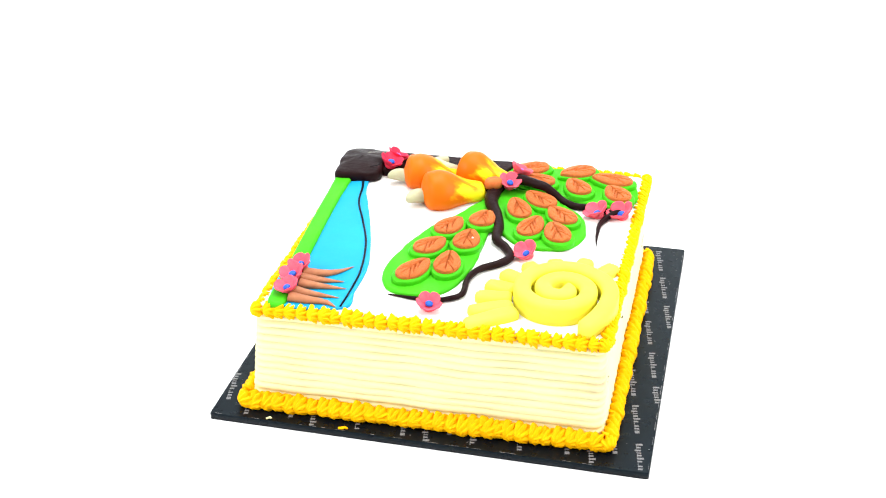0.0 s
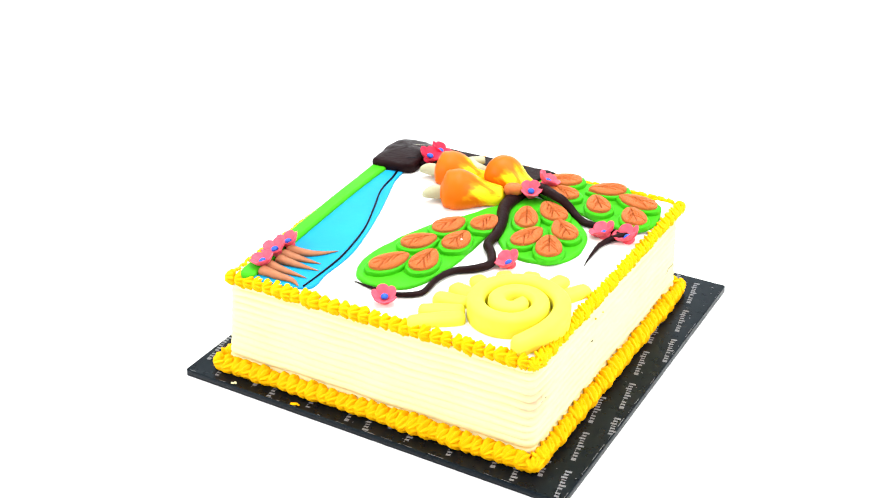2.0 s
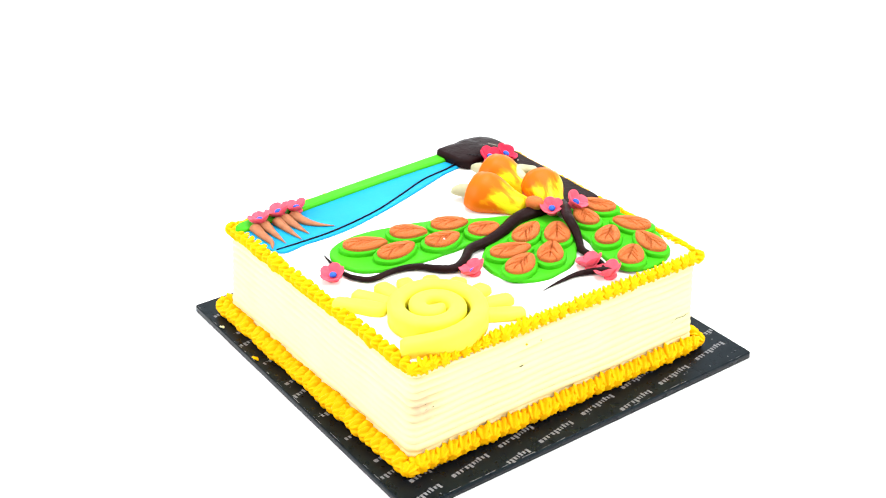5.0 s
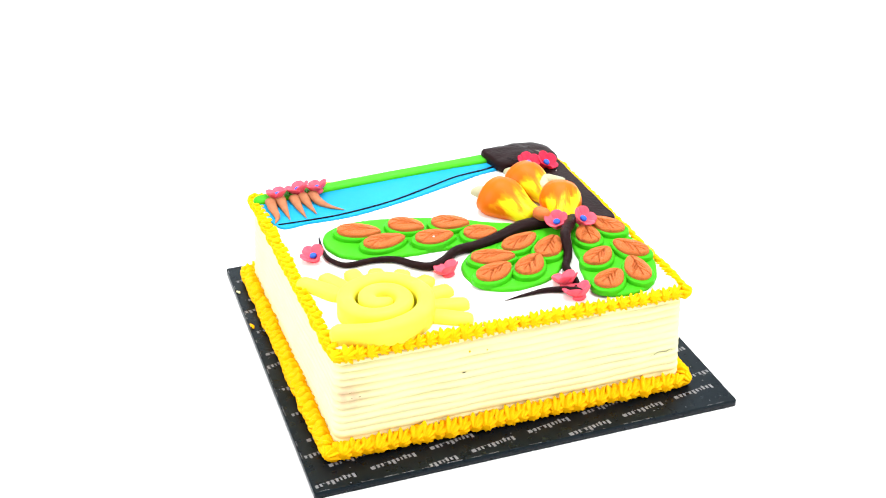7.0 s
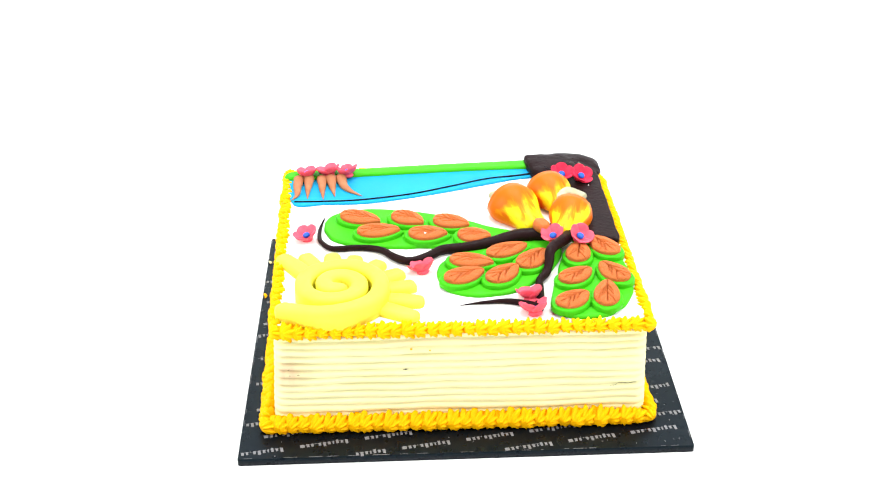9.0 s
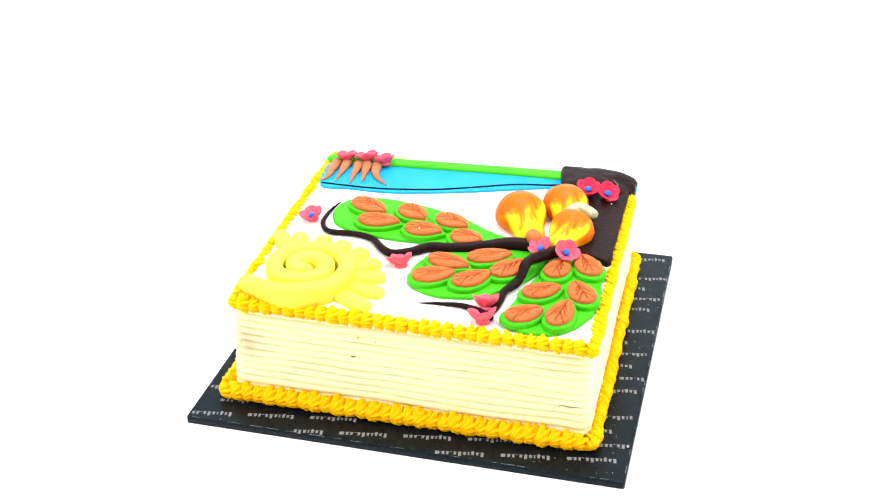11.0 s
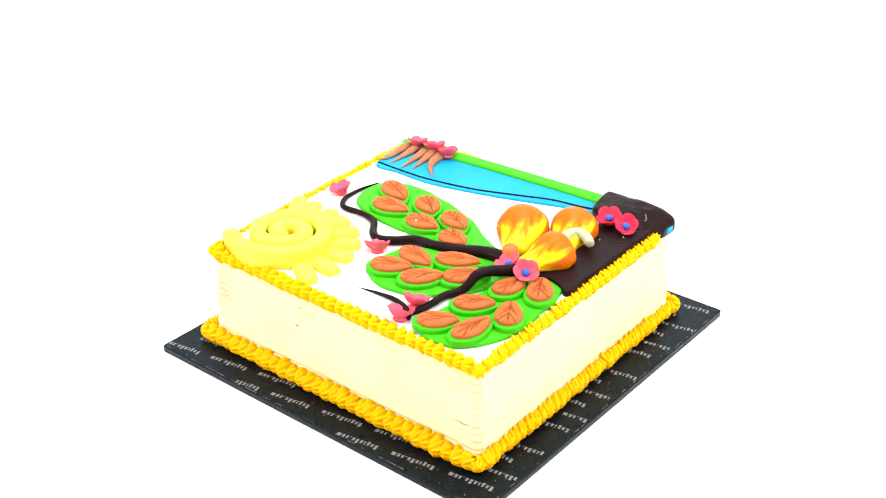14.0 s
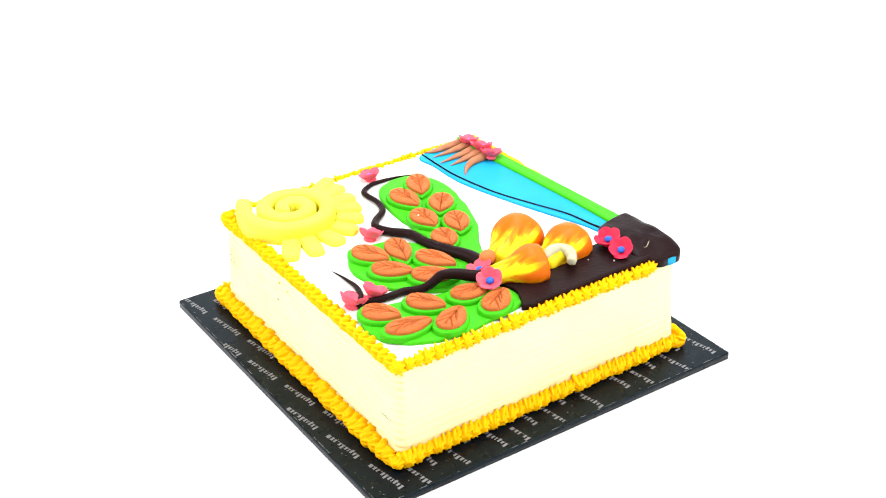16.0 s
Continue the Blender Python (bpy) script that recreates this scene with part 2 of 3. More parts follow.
    for sx, sy, dx, dy in ((1, 0, 0, 1), (-1, 0, 0, 1), (0, 1, 1, 0), (0, -1, 1, 0)):
        p = -h + 0.004
        while p < h - 0.012:
            l, w = r2.uniform(0.001, 0.012), r2.uniform(0.00015, 0.00045)
            if r2.random() < 0.6:
                n, e = len(ev), h - 0.0009
                for q, o in ((p, 0), (p + l, 0), (p + l, -w), (p, -w)):
                    ev.append((c[0] + sx * (e + o) + dx * q, c[1] + sy * (e + o) + dy * q, BOARD_T + 0.00015))
                ef.append((n, n + 1, n + 2, n + 3))
            p += l + r2.uniform(0.0005, 0.008)
    tagged(part("edge_scuff_highlight", make_mesh("edge_scuff_highlight", ev, ef, M_PRINT, False), ob, label="pale worn line along the edges, with the edge highlight painted in"), kind="stuff")
    tagged(part("dust", make_mesh("dust", verts, faces, M_PRINT, False), ob, label="pale specks of dust"), kind="stuff")
    return ob


PRINT_ANGLE, PRINT_O, PRINT_A, PRINT_B = -80.5, (0.1366, 0.0156), (-0.0071, 0.0434), (0.0120, 0.0254)
board = build_board()

# ---- cake ----
X0, X1, Y0, Y1 = -0.110, 0.1275, -0.131, 0.122
CORNERS = ((-0.1165, -0.1336), (0.1290, -0.1295), (0.1300, 0.1226), (-0.1144, 0.1188))     # the cake is not quite square
BASE, TOP = BOARD_T, 0.0838


def skew(x, y, z=0.0):
    """From the nominal rectangle to the cake's true outline at the height z: the sides towards -x and -y lean in."""
    u, v = (x - X0) / (X1 - X0), (y - Y0) / (Y1 - Y0)
    a, b, c, d = CORNERS
    h = z / TOP
    a, b, d = (a[0] + 0.0060 * h, a[1] + 0.0018 * h), (b[0] - 0.0008 * h, b[1] + 0.0030 * h), (d[0] + 0.003 * h, d[1])
    return tuple(a[i] * (1 - u) * (1 - v) + b[i] * u * (1 - v) + c[i] * u * v + d[i] * (1 - u) * v for i in (0, 1))


cake = new("cake")
tagged(cake, "square cream book-shaped cake decorated with fondant cashew tree, sun and stream", "cake")


def round_rect(x0, x1, y0, y1, r, step=0.003):
    pts = []
    for cx, cy, a0 in ((x1 - r, y1 - r, 0), (x0 + r, y1 - r, 90), (x0 + r, y0 + r, 180), (x1 - r, y0 + r, 270)):
        for a in range(0, 90, 15):
            pts.append((cx + r * math.cos(radians(a0 + a)), cy + r * math.sin(radians(a0 + a)), math.cos(radians(a0 + a)), math.sin(radians(a0 + a))))
        a1 = radians(a0 + 90)
        pts.append((cx + r * math.cos(a1), cy + r * math.sin(a1), math.cos(a1), math.sin(a1)))
    out = []
    for i, p in enumerate(pts):
        q = pts[(i + 1) % len(pts)]
        n = max(1, int(math.dist(p[:2], q[:2]) / step))
        for k in range(n):
            f = k / n
            out.append(tuple(a + (b - a) * f for a, b in zip(p, q)))
    return out


def SIDE(y):
    """x of the combed side that faces +x."""
    return 0.1298 + 0.0010 * (y + 0.130) / 0.2520


def build_body():
    base = round_rect(X0, X1, Y0, Y1, 0.006)
    rings = []
    levels = 126
    for i in range(levels + 1):
        z = BASE + (TOP - 0.001 - BASE) * i / levels
        ring = []
        for x, y, nx, ny in base:
            wob = noise.noise(Vector((x * 18, y * 18, 2.0))) * 0.0012
            lift = noise.noise(Vector((x * 25, y * 25, z * 45))) * 0.0016
            ph = (z + lift) / 0.0056
            comb = abs((ph % 1.0) - 0.5) * 2
            depth = (0.0027 if nx > 0.5 else 0.0026 if ny < -0.5 else 0.0006) * (0.7 + 0.9 * z / TOP) * (0.75 + 0.5 * noise.noise(Vector((x * 30, y * 30, z * 90))))
            fine = noise.noise(Vector((x * 160, y * 160, z * 900))) * 0.00012
            d = -depth * comb ** 3.2 + fine + noise.noise(Vector((x * 40, y * 40, z * 40))) * 0.0004 + 0.0002
            d += 0.0024 * (1 - z / TOP) ** 1.5
            ring.append((*skew(x + nx * (d + wob), y + ny * (d + wob), z), z))
        rings.append(ring)
    part("icing_side", make_mesh("icing_side", *rings_to_mesh(rings), M_CREAM), cake, label="cream icing combed into horizontal page lines")
    top = [skew(x, y, TOP) for x, y, *_ in round_rect(X0 + 0.001, X1 - 0.001, Y0 + 0.001, Y1 - 0.001, 0.009, 0.01)]
    part("icing_top", slab("icing_top", top, TOP - 0.003, TOP + 0.0004, M_WHITE, 0.0012, closed_smooth=False), cake, label="smooth white icing top")
    # a dry crack and small specks on the combed side
    for y, z, l in ((-0.0398, 0.0511, 0.0018), (-0.1177, 0.0482, 0.0006), (-0.1120, 0.0485, 0.0009), (-0.1182, 0.0528, 0.0006)):
        s = rope("speck", [(0, -l, 0, 0.0001), (0, 0, 0, 0.0003 * l / 0.001), (0, l, 0.0003, 0.0001)], M_CRACK, 8, 6, 0.7)
        part("speck", s, cake, pose(SIDE(y) + 0.0005, y, z))
    pts = [(0, -0.0085, -0.002, 0.00005), (0, -0.005, -0.0012, 0.0002), (0, -0.003, 0.0003, 0.0004), (0, 0.001, 0.0002, 0.00045),
           (0, 0.004, -0.0002, 0.0005), (0, 0.007, 0.0006, 0.0003), (0, 0.009, 0.0004, 0.00005)]
    part("crack", rope("crack", [(x, y, z, r * 0.42) for x, y, z, r in pts], M_CRACK, 36, 6, 0.7), cake, pose(SIDE(0.107) + 0.0004, 0.1075, 0.0350), "thin dark crack in the icing")


build_body()


def shell_mesh(seed, lobes=8):
    """One piped shell lying along the border: ridges left by a star nozzle, ruffled and flared at its head, twisted into a thick tail under the next one."""
    rnd = random.Random(seed)
    bx, by = rnd.uniform(-0.12, 0.12), rnd.uniform(-0.12, 0.12)
    rows, cols = 18, lobes * 6
    prof = curve_points([(0.30,), (0.80,), (1.16,), (1.20,), (1.12,), (1.02,), (0.92,), (0.80,), (0.66,), (0.40,)], rows + 1)
    size = [rnd.uniform(0.75, 1.25) for _ in range(lobes)]
    twist = rnd.uniform(0.15, 0.45)
    rings = []
    for i in range(rows + 1):
        u = i / rows
        r = prof[i][0]
        deep = 0.40 - 0.16 * u
        ring = []
        for j in range(cols):
            a = 2 * math.pi * j / cols
            n = j // 6
            crest = (1 - abs((j % 6) / 3 - 1)) ** 0.85
            k = r * (1 - deep + 1.25 * deep * crest * size[n]) * (1 + 0.12 * noise.noise(Vector((math.cos(a) * 2.2, math.sin(a) * 2.2, u * 4 + seed * 5))))
            b = a + twist * u
            ring.append((k * math.cos(b) + bx * u * u, k * math.sin(b) + by * u * u, -0.52 + 1.50 * u - 0.55 * crest * size[n] * max(0, 1 - 2.2 * u) ** 1.5))
        rings.append(ring)
    return make_mesh("piped_shell", *rings_to_mesh(rings), M_BORDER)


SHELLS = [shell_mesh(s, 9 - s % 3 // 2) for s in range(14)]


def pipe_border(z, offsets, radii, drops, spacing, lean, skip=None):
    """Shells in a row round the cake: front, right, back, left. offsets: how far each row's line lies outside the icing."""
    rnd = random.Random(int(z * 10000))
    corners = [skew(X0, Y0, z), skew(X1, Y0, z), skew(X1, Y1, z), skew(X0, Y1, z)]
    outs = ((0, -1), (1, 0), (0, 1), (-1, 0))
    corners = [np.array(c) + np.array(outs[i - 1]) * offsets[i - 1] + np.array(outs[i]) * offsets[i] for i, c in enumerate(corners)]
    for i in range(4):
        a, b = corners[i], corners[(i + 1) % 4]
        n = round(np.linalg.norm(b - a) / (spacing * (0.4 + 0.6 * radii[i] / max(radii))))
        t = (b - a) / np.linalg.norm(b - a)
        out = np.array((t[1], -t[0]))
        for k in range(n):
            p = a + (b - a) * (k + rnd.uniform(-0.1, 0.1)) / n
            if skip and skip(*p):
                continue
            o = out if k else (out - t) / math.sqrt(2)
            axis = Vector((*(o * lean[0] + t * lean[1] * (1 if k else 0.2) + out * rnd.uniform(-0.1, 0.1)), lean[2] + rnd.uniform(-0.1, 0.1))).normalized()
            q = axis.to_track_quat("Z", "Y").to_matrix().to_4x4()
            s = radii[i] * rnd.uniform(0.9, 1.1) * (1 if k else 0.9)
            m = Matrix.Translation((p[0], p[1], z - drops[i])) @ q @ Matrix.Rotation(rnd.uniform(-0.15, 0.15), 4, "Z") @ Matrix.Diagonal((s, s, s * rnd.uniform(0.85, 1.05), 1))
            part("piped_shell", rnd.choice(SHELLS), cake, m)


pipe_border(BASE + 0.0056, (0.0058, 0.0052, 0.0040, 0.0042), (0.0066, 0.0067, 0.0058, 0.0064), (0, 0, 0.0002, 0), 0.0084, (0.82, -0.30, -0.14))
pipe_border(TOP - 0.0018, (-0.0006, 0.0000, 0.0005, -0.0022), (0.0049, 0.0049, 0.0047, 0.0045), (0.0004, 0.0008, 0.0008, 0.0004), 0.0080, (0.72, -0.36, 0.12), lambda x, y: x < -0.090 and y > 0.055)

# stream, bank and black gel line along the left edge
water = [(-0.0502, -0.1238), (-0.0485, -0.0990), (-0.0486, -0.0690), (-0.0545, -0.0400), (-0.0650, -0.0038), (-0.0768, 0.0302), (-0.0842, 0.0521),
         (-0.0880, 0.0801), (-0.0905, 0.1147), (-0.1065, 0.1151), (-0.1087, 0.0600), (-0.1066, -0.0500), (-0.1002, -0.1240)]
part("stream", slab("stream", water, TOP, TOP + 0.0022, M_WATER, 0.0008, 110), cake, label="bright blue rolled fondant stream")
part("stream_lip", slab("stream_lip", [(-0.1120, 0.1150), (-0.100, 0.1150), (-0.100, 0.1215), (-0.1120, 0.1215)], TOP - 0.005, TOP + 0.001, M_WATER, 0.001, 24), cake)
line = [(-0.0518, -0.1232, 0.00055), (-0.0512, -0.1000, 0.0006), (-0.0523, -0.0720, 0.0006), (-0.0600, -0.0330, 0.0006), (-0.0722, 0.0000, 0.0006),
        (-0.0835, 0.0282, 0.0006), (-0.0880, 0.0540, 0.0007), (-0.0925, 0.0700, 0.0008)]
part("gel_line", rope("gel_line", [(x, y, TOP + 0.0024, r * 1.35) for x, y, r in line], M_LINE, 80, 8), cake, label="thin black piped gel line")
bank = [(-0.0897, -0.1284), (-0.0919, -0.0899), (-0.0968, -0.0199), (-0.0995, 0.0301), (-0.1013, 0.0751), (-0.1128, 0.0750), (-0.1115, 0.0300), (-0.1082, -0.0300), (-0.1039, -0.0900), (-0.1017, -0.1285)]
part("river_bank", slab("river_bank", bank, TOP, TOP + 0.0048, M_GREEN, 0.0022, 90), cake, label="long green fondant strip")

# roots that run from the flowers into the stream
ROOTS = [((-0.0883, -0.1214), (-0.0743, -0.1218), (-0.0623, -0.1215), (-0.0545, -0.1250)), ((-0.0883, -0.1134), (-0.0743, -0.1133), (-0.0559, -0.1132)),
         ((-0.0874, -0.1029), (-0.0724, -0.1023), (-0.0544, -0.1007)), ((-0.0884, -0.0959), (-0.0744, -0.0943), (-0.0585, -0.0919)),
         ((-0.0894, -0.0879), (-0.0755, -0.0853), (-0.0665, -0.0798), (-0.0581, -0.0702))]
for r in ROOTS:
    n = len(r) - 1
    path = [(x, y, TOP + 0.0045 - 0.0018 * i / n, 0.0042 * (1 - i / n) ** 0.8 + 0.0003) for i, (x, y) in enumerate(r)]
    part("root", rope("root", path, M_ROOT, 28, 10, 0.75, 0.1), cake, label="tapered light brown fondant root")

# trunk, stump and branches
trunk = [(0.0268, 0.1172), (0.0225, 0.1097), (0.0189, 0.0987), (0.0205, 0.0867), (0.0171, 0.0707), (0.0026, 0.0686), (-0.0134, 0.0765), (-0.0354, 0.0794), (-0.0574, 0.0803), (-0.0793, 0.0802), (-0.0933, 0.0861), (-0.0974, 0.1021), (-0.0895, 0.1165), (-0.0615, 0.1182), (-0.0216, 0.1188), (0.0084, 0.1192), (0.0203, 0.1198)]
part("trunk", slab("trunk", trunk, TOP, TOP + 0.0050, M_DARK, 0.0014, 130, 0.0006), cake, label="dark brown fondant tree trunk laid flat")
stump = [(-0.1112, 0.0612), (-0.1155, 0.0780), (-0.1180, 0.0980), (-0.1178, 0.1150), (-0.1120, 0.1216), (-0.0955, 0.1216), (-0.0860, 0.1190), (-0.0785, 0.1125), (-0.0795, 0.0900), (-0.0810, 0.0675)]
stump_mesh = slab("stump", stump, TOP + 0.0014, TOP + 0.0093, M_DARK, 0.0028, 90, 0.0015, dome=0.0014)
for v in stump_mesh.vertices:
    v.co.z += -max(0.0, v.co.y - 0.092) * 0.19 + 0.0011 * noise.noise(v.co * 110)
part("stump", stump_mesh, cake, label="thick dark brown fondant stump with scratches")
for pts in (((-0.098, 0.104), (-0.092, 0.108), (-0.088, 0.1075)), ((-0.101, 0.082), (-0.096, 0.086), (-0.094, 0.091)), ((-0.088, 0.075), (-0.083, 0.078), (-0.080, 0.083))):
    part("scratch", rope("scratch", [(x, y, TOP + 0.0103 - max(0.0, y - 0.092) * 0.19, 0.00025) for x, y in pts], M_NUT if pts[0][1] > 0.1 else M_LINE, 16, 6), cake)
B1 = [(-0.0255, -0.0985, 0.0004), (-0.0093, -0.1010, 0.0012), (0.0050, -0.1012, 0.0016), (0.0150, -0.0990, 0.0019), (0.0250, -0.0905, 0.0022), (0.0246, -0.0705, 0.0023),
      (0.0296, -0.0555, 0.0026), (0.0425, -0.0445, 0.0030), (0.0478, -0.0345, 0.0032), (0.0423, -0.0225, 0.0034), (0.0332, -0.0106, 0.0037), (0.0316, 0.0055, 0.0040),
      (0.0265, 0.0235, 0.0045), (0.0182, 0.0440, 0.0052), (0.0172, 0.0635, 0.0055), (0.0186, 0.0725, 0.0055)]
B2 = [(0.0210, 0.0835, 0.0050, 0.002), (0.0350, 0.0765, 0.0044, 0.006), (0.0490, 0.0672, 0.0039, 0.0085), (0.0570, 0.0640, 0.0036, 0.0082), (0.0640, 0.0628, 0.0033, 0.0042), (0.0705, 0.0602, 0.0031, 0.0008),
      (0.0800, 0.0546, 0.0029, 0.0), (0.0915, 0.0540, 0.0027, 0.0), (0.1030, 0.0528, 0.0025, 0.0), (0.1120, 0.0490, 0.0023, 0.0)]
B3 = [(0.1165, 0.0525, 0.0026), (0.1097, 0.0455, 0.0024), (0.1040, 0.0305, 0.0019), (0.1038, 0.0157, 0.0012), (0.1045, 0.0065, 0.0007), (0.1056, -0.0020, 0.0002)]
for path in (B1, B2, B3):
    part("branch", rope("branch", [(x, y, TOP + 0.0008 + r * 0.85 + sum(lift), r) for x, y, r, *lift in path], M_DARK, 110, 12, 0.95, 0.06), cake, label="dark brown rolled fondant branch")

# leaf pads with leaves on them
PADS = [[(-0.0135, -0.0980), (-0.0285, -0.0920), (-0.0355, -0.0765), (-0.0365, -0.0620), (-0.0320, -0.0360), (-0.0265, -0.0180), (-0.0175, 0.0045), (-0.0060, 0.0215), (0.0055, 0.0430), (0.0140, 0.0575),
         (0.0225, 0.0460), (0.0245, 0.0200), (0.0250, -0.0165), (0.0248, -0.0410), (0.0212, -0.0680), (0.0125, -0.0885), (0.0005, -0.0965)],
        [(0.0695, -0.0155), (0.0500, -0.0127), (0.0324, 0.0053), (0.0248, 0.0307), (0.0171, 0.0687), (0.0346, 0.0753), (0.0566, 0.0679), (0.0751, 0.0550), (0.0907, 0.0361), (0.0953, 0.0096), (0.0864, -0.0100)],
        [(0.0970, 0.0615), (0.0705, 0.0680), (0.0445, 0.0749), (0.0225, 0.0857), (0.0114, 0.1057), (0.0270, 0.1140), (0.0520, 0.1178), (0.0820, 0.1195), (0.1065, 0.1128), (0.1222, 0.0998), (0.1266, 0.0870),
         (0.1262, 0.0755), (0.1215, 0.0650), (0.1120, 0.0600)]]
for p in PADS:
    part("foliage_pad", slab("foliage_pad", p, TOP, TOP + 0.0030, M_GREEN, 0.0018, 90, 0.001), cake, label="flat bright green fondant pad under the leaves")


def drop_shape(u):
    return (max(u, 0) ** 0.52) * (max(1 - u, 0) ** 0.74) * 1.93


def drop_mesh(name, material, height, veins=False, seed=0):
    """A drop-shaped piece of length and width 1 (x from blunt end to point), flat below; veins are pressed into it."""
    rnd = random.Random(seed)
    nu, nv = (84, 64) if veins else (30, 20)
    lines = []
    if veins:
        bend = rnd.uniform(-0.03, 0.03)
        lines.append((0.10, bend, 0.96, 0.0))
        for k in range(3):
            for side in (1, -1):
                b = 0.43 + 0.15 * k + rnd.uniform(-0.05, 0.05)
                reach = (0.27 - 0.05 * k) * rnd.uniform(0.85, 1.15)
                lines.append((b, bend * 0.6, b - 0.30 + 0.03 * k, reach * side))
    rows = []
    for i in range(nu + 1):
        u = 0.5 - 0.5 * math.cos(math.pi * i / nu)
        w = drop_shape(u) * 0.5
        row = []
        for j in range(nv + 1):
            v = -1 + 2 * j / nv
            v = math.sin(v * math.pi / 2)
            x, y = u, v * w
            edge = (1 - abs(v) ** (9.0 if veins else 11.0)) ** 0.5 * min(1, drop_shape(u) * 2.6) ** 0.6
            z = height * (0.45 + 0.55 * edge) if w > 0.002 else height * 0.45
            z += (0.0008 if veins else 0.0003) * (1 - v * v) * min(1, drop_shape(u) * 1.4)
            for ax, ay, bx, by in lines:
                f = max(0, min(1, ((x - ax) * (bx - ax) + (y - ay) * (by - ay)) / ((bx - ax) ** 2 + (by - ay) ** 2)))
                d = math.hypot(x - ax - f * (bx - ax), y - ay - f * (by - ay))
                z -= 0.0022 * math.exp(-(d / 0.0150) ** 2) * (1 - 0.35 * f)
            if veins:
                z += 0.0002 * noise.noise(Vector((x * 9, y * 9, seed)))
            row.append((x, y, max(z, 0.0003)))
        rows.append(row)
    verts = [p for r in rows for p in r]
    faces = []
    n = nv + 1
    for i in range(nu):
        for j in range(nv):
            faces.append((i * n + j, i * n + j + 1, (i + 1) * n + j + 1, (i + 1) * n + j))
    k = len(verts)
    verts += [(p[0], p[1], 0.0) for r in rows for p in (r[0], r[-1])]
    for i in range(nu):
        faces.append((i * n, (i + 1) * n, k + 2 * i + 2, k + 2 * i))
        faces.append((i * n + nv, (i + 1) * n + nv, k + 2 * i + 3, k + 2 * i + 1))
    me = make_mesh(name, verts, faces, material)
    return me


RIMS = [drop_mesh("leaf", M_LEAF, 0.0042)]
ALMONDS = [drop_mesh("leaf_blade", M_ALMOND, 0.0030, True, s) for s in range(5)]
# blunt end and point of each brown leaf
LEAVES = [((-0.0203, -0.0847), (-0.0068, -0.0567)), ((0.0082, -0.0721), (0.0065, -0.0421)), ((-0.0185, -0.0456), (-0.0025, -0.0245)), ((0.0128, -0.0344), (0.0140, -0.0073)),
          ((-0.0090, -0.0152), (0.0021, 0.0094)), ((0.0160, 0.0015), (0.0206, 0.0245)), ((0.0475, 0.0211), (0.0346, 0.0494)), ((0.0523, -0.0057), (0.0592, 0.0235)),
          ((0.0815, -0.0103), (0.0694, 0.0162)), ((0.0845, 0.0199), (0.0644, 0.0403)), ((0.0661, 0.0432), (0.0430, 0.0622)), ((0.0602, 0.0828), (0.0342, 0.0885)),
          ((0.0507, 0.1120), (0.0258, 0.0974)), ((0.0873, 0.0693), (0.0717, 0.0912)), ((0.0881, 0.1132), (0.0637, 0.0993)), ((0.1188, 0.0640), (0.1032, 0.0850)),
          ((0.1199, 0.0954), (0.0890, 0.1002))]
rnd = random.Random(5)
for i, (a, b) in enumerate(LEAVES):
    a, b = Vector((*a, 0)), Vector((*b, 0))
    d = (b - a)
    ang = math.atan2(d.y, d.x)
    a, d = a - d * 0.035, d * 1.06
    w = 0.0226 * rnd.uniform(0.96, 1.06)
    o = a - d.normalized() * 0.0034
    m = Matrix.Translation((o.x, o.y, TOP + 0.0022)) @ Matrix.Rotation(ang, 4, "Z") @ Matrix.Diagonal((d.length + 0.0058, w + 0.0056, 1, 1))
    leaf = part("leaf", RIMS[0], cake, m, "green fondant leaf with a brown veined blade on it")
    m2 = m.inverted() @ Matrix.Translation((a.x, a.y, TOP + 0.0061)) @ Matrix.Rotation(ang, 4, "Z") @ Matrix.Diagonal((d.length, w, 1, 1))
    part("leaf_blade", ALMONDS[i % 5], leaf, m2, "terracotta brown blade with pressed veins")


# cashew apples
def fruit_mesh(seed):
    rows, cols = 30, 32
    rings = []
    for i in range(rows + 1):
        u = i / rows
        # blunt wide end at -x, waist, rounded narrow end at +x
        prof = curve_points([(0.0,), (0.84,), (0.97,), (1.03,), (1.00,), (0.90,), (0.76,), (0.64,), (0.57,), (0.53,), (0.44,), (0.0,)], rows + 1)[i][0]
        r = max(0.0178 * prof, 0.0003)
        x = -0.023 + 0.049 * (u - 0.03 * math.sin(2 * math.pi * u)) - 0.0015 * math.exp(-(u / 0.10) ** 2) * (1 - u)
        ring = []
        for j in range(cols):
            a = 2 * math.pi * j / cols
            k = r * (1 + 0.05 * noise.noise(Vector((u * 3, math.cos(a) * 1.2 + seed, math.sin(a) * 1.2))))
            ring.append((x, k * math.cos(a), k * math.sin(a) * (0.95 if math.sin(a) > 0 else 0.62)))
        rings.append(ring)
    return make_mesh("cashew_apple", *rings_to_mesh(rings), M_FRUIT)


def nut_mesh(path):
    return rope("cashew_nut", path, M_NUT, 34, 14, 0.92, 0.08)


STUB = [(0.008, 0.0, 0.0, 0.0044), (0.002, 0.0, 0.0004, 0.0056), (-0.003, 0.0002, 0.0006, 0.0056), (-0.0068, -0.0006, 0.0003, 0.0047), (-0.0098, -0.0016, -0.0004, 0.0034), (-0.0116, -0.0022, -0.001, 0.0020), (-0.0120, -0.0024, -0.001, 0.0004)]
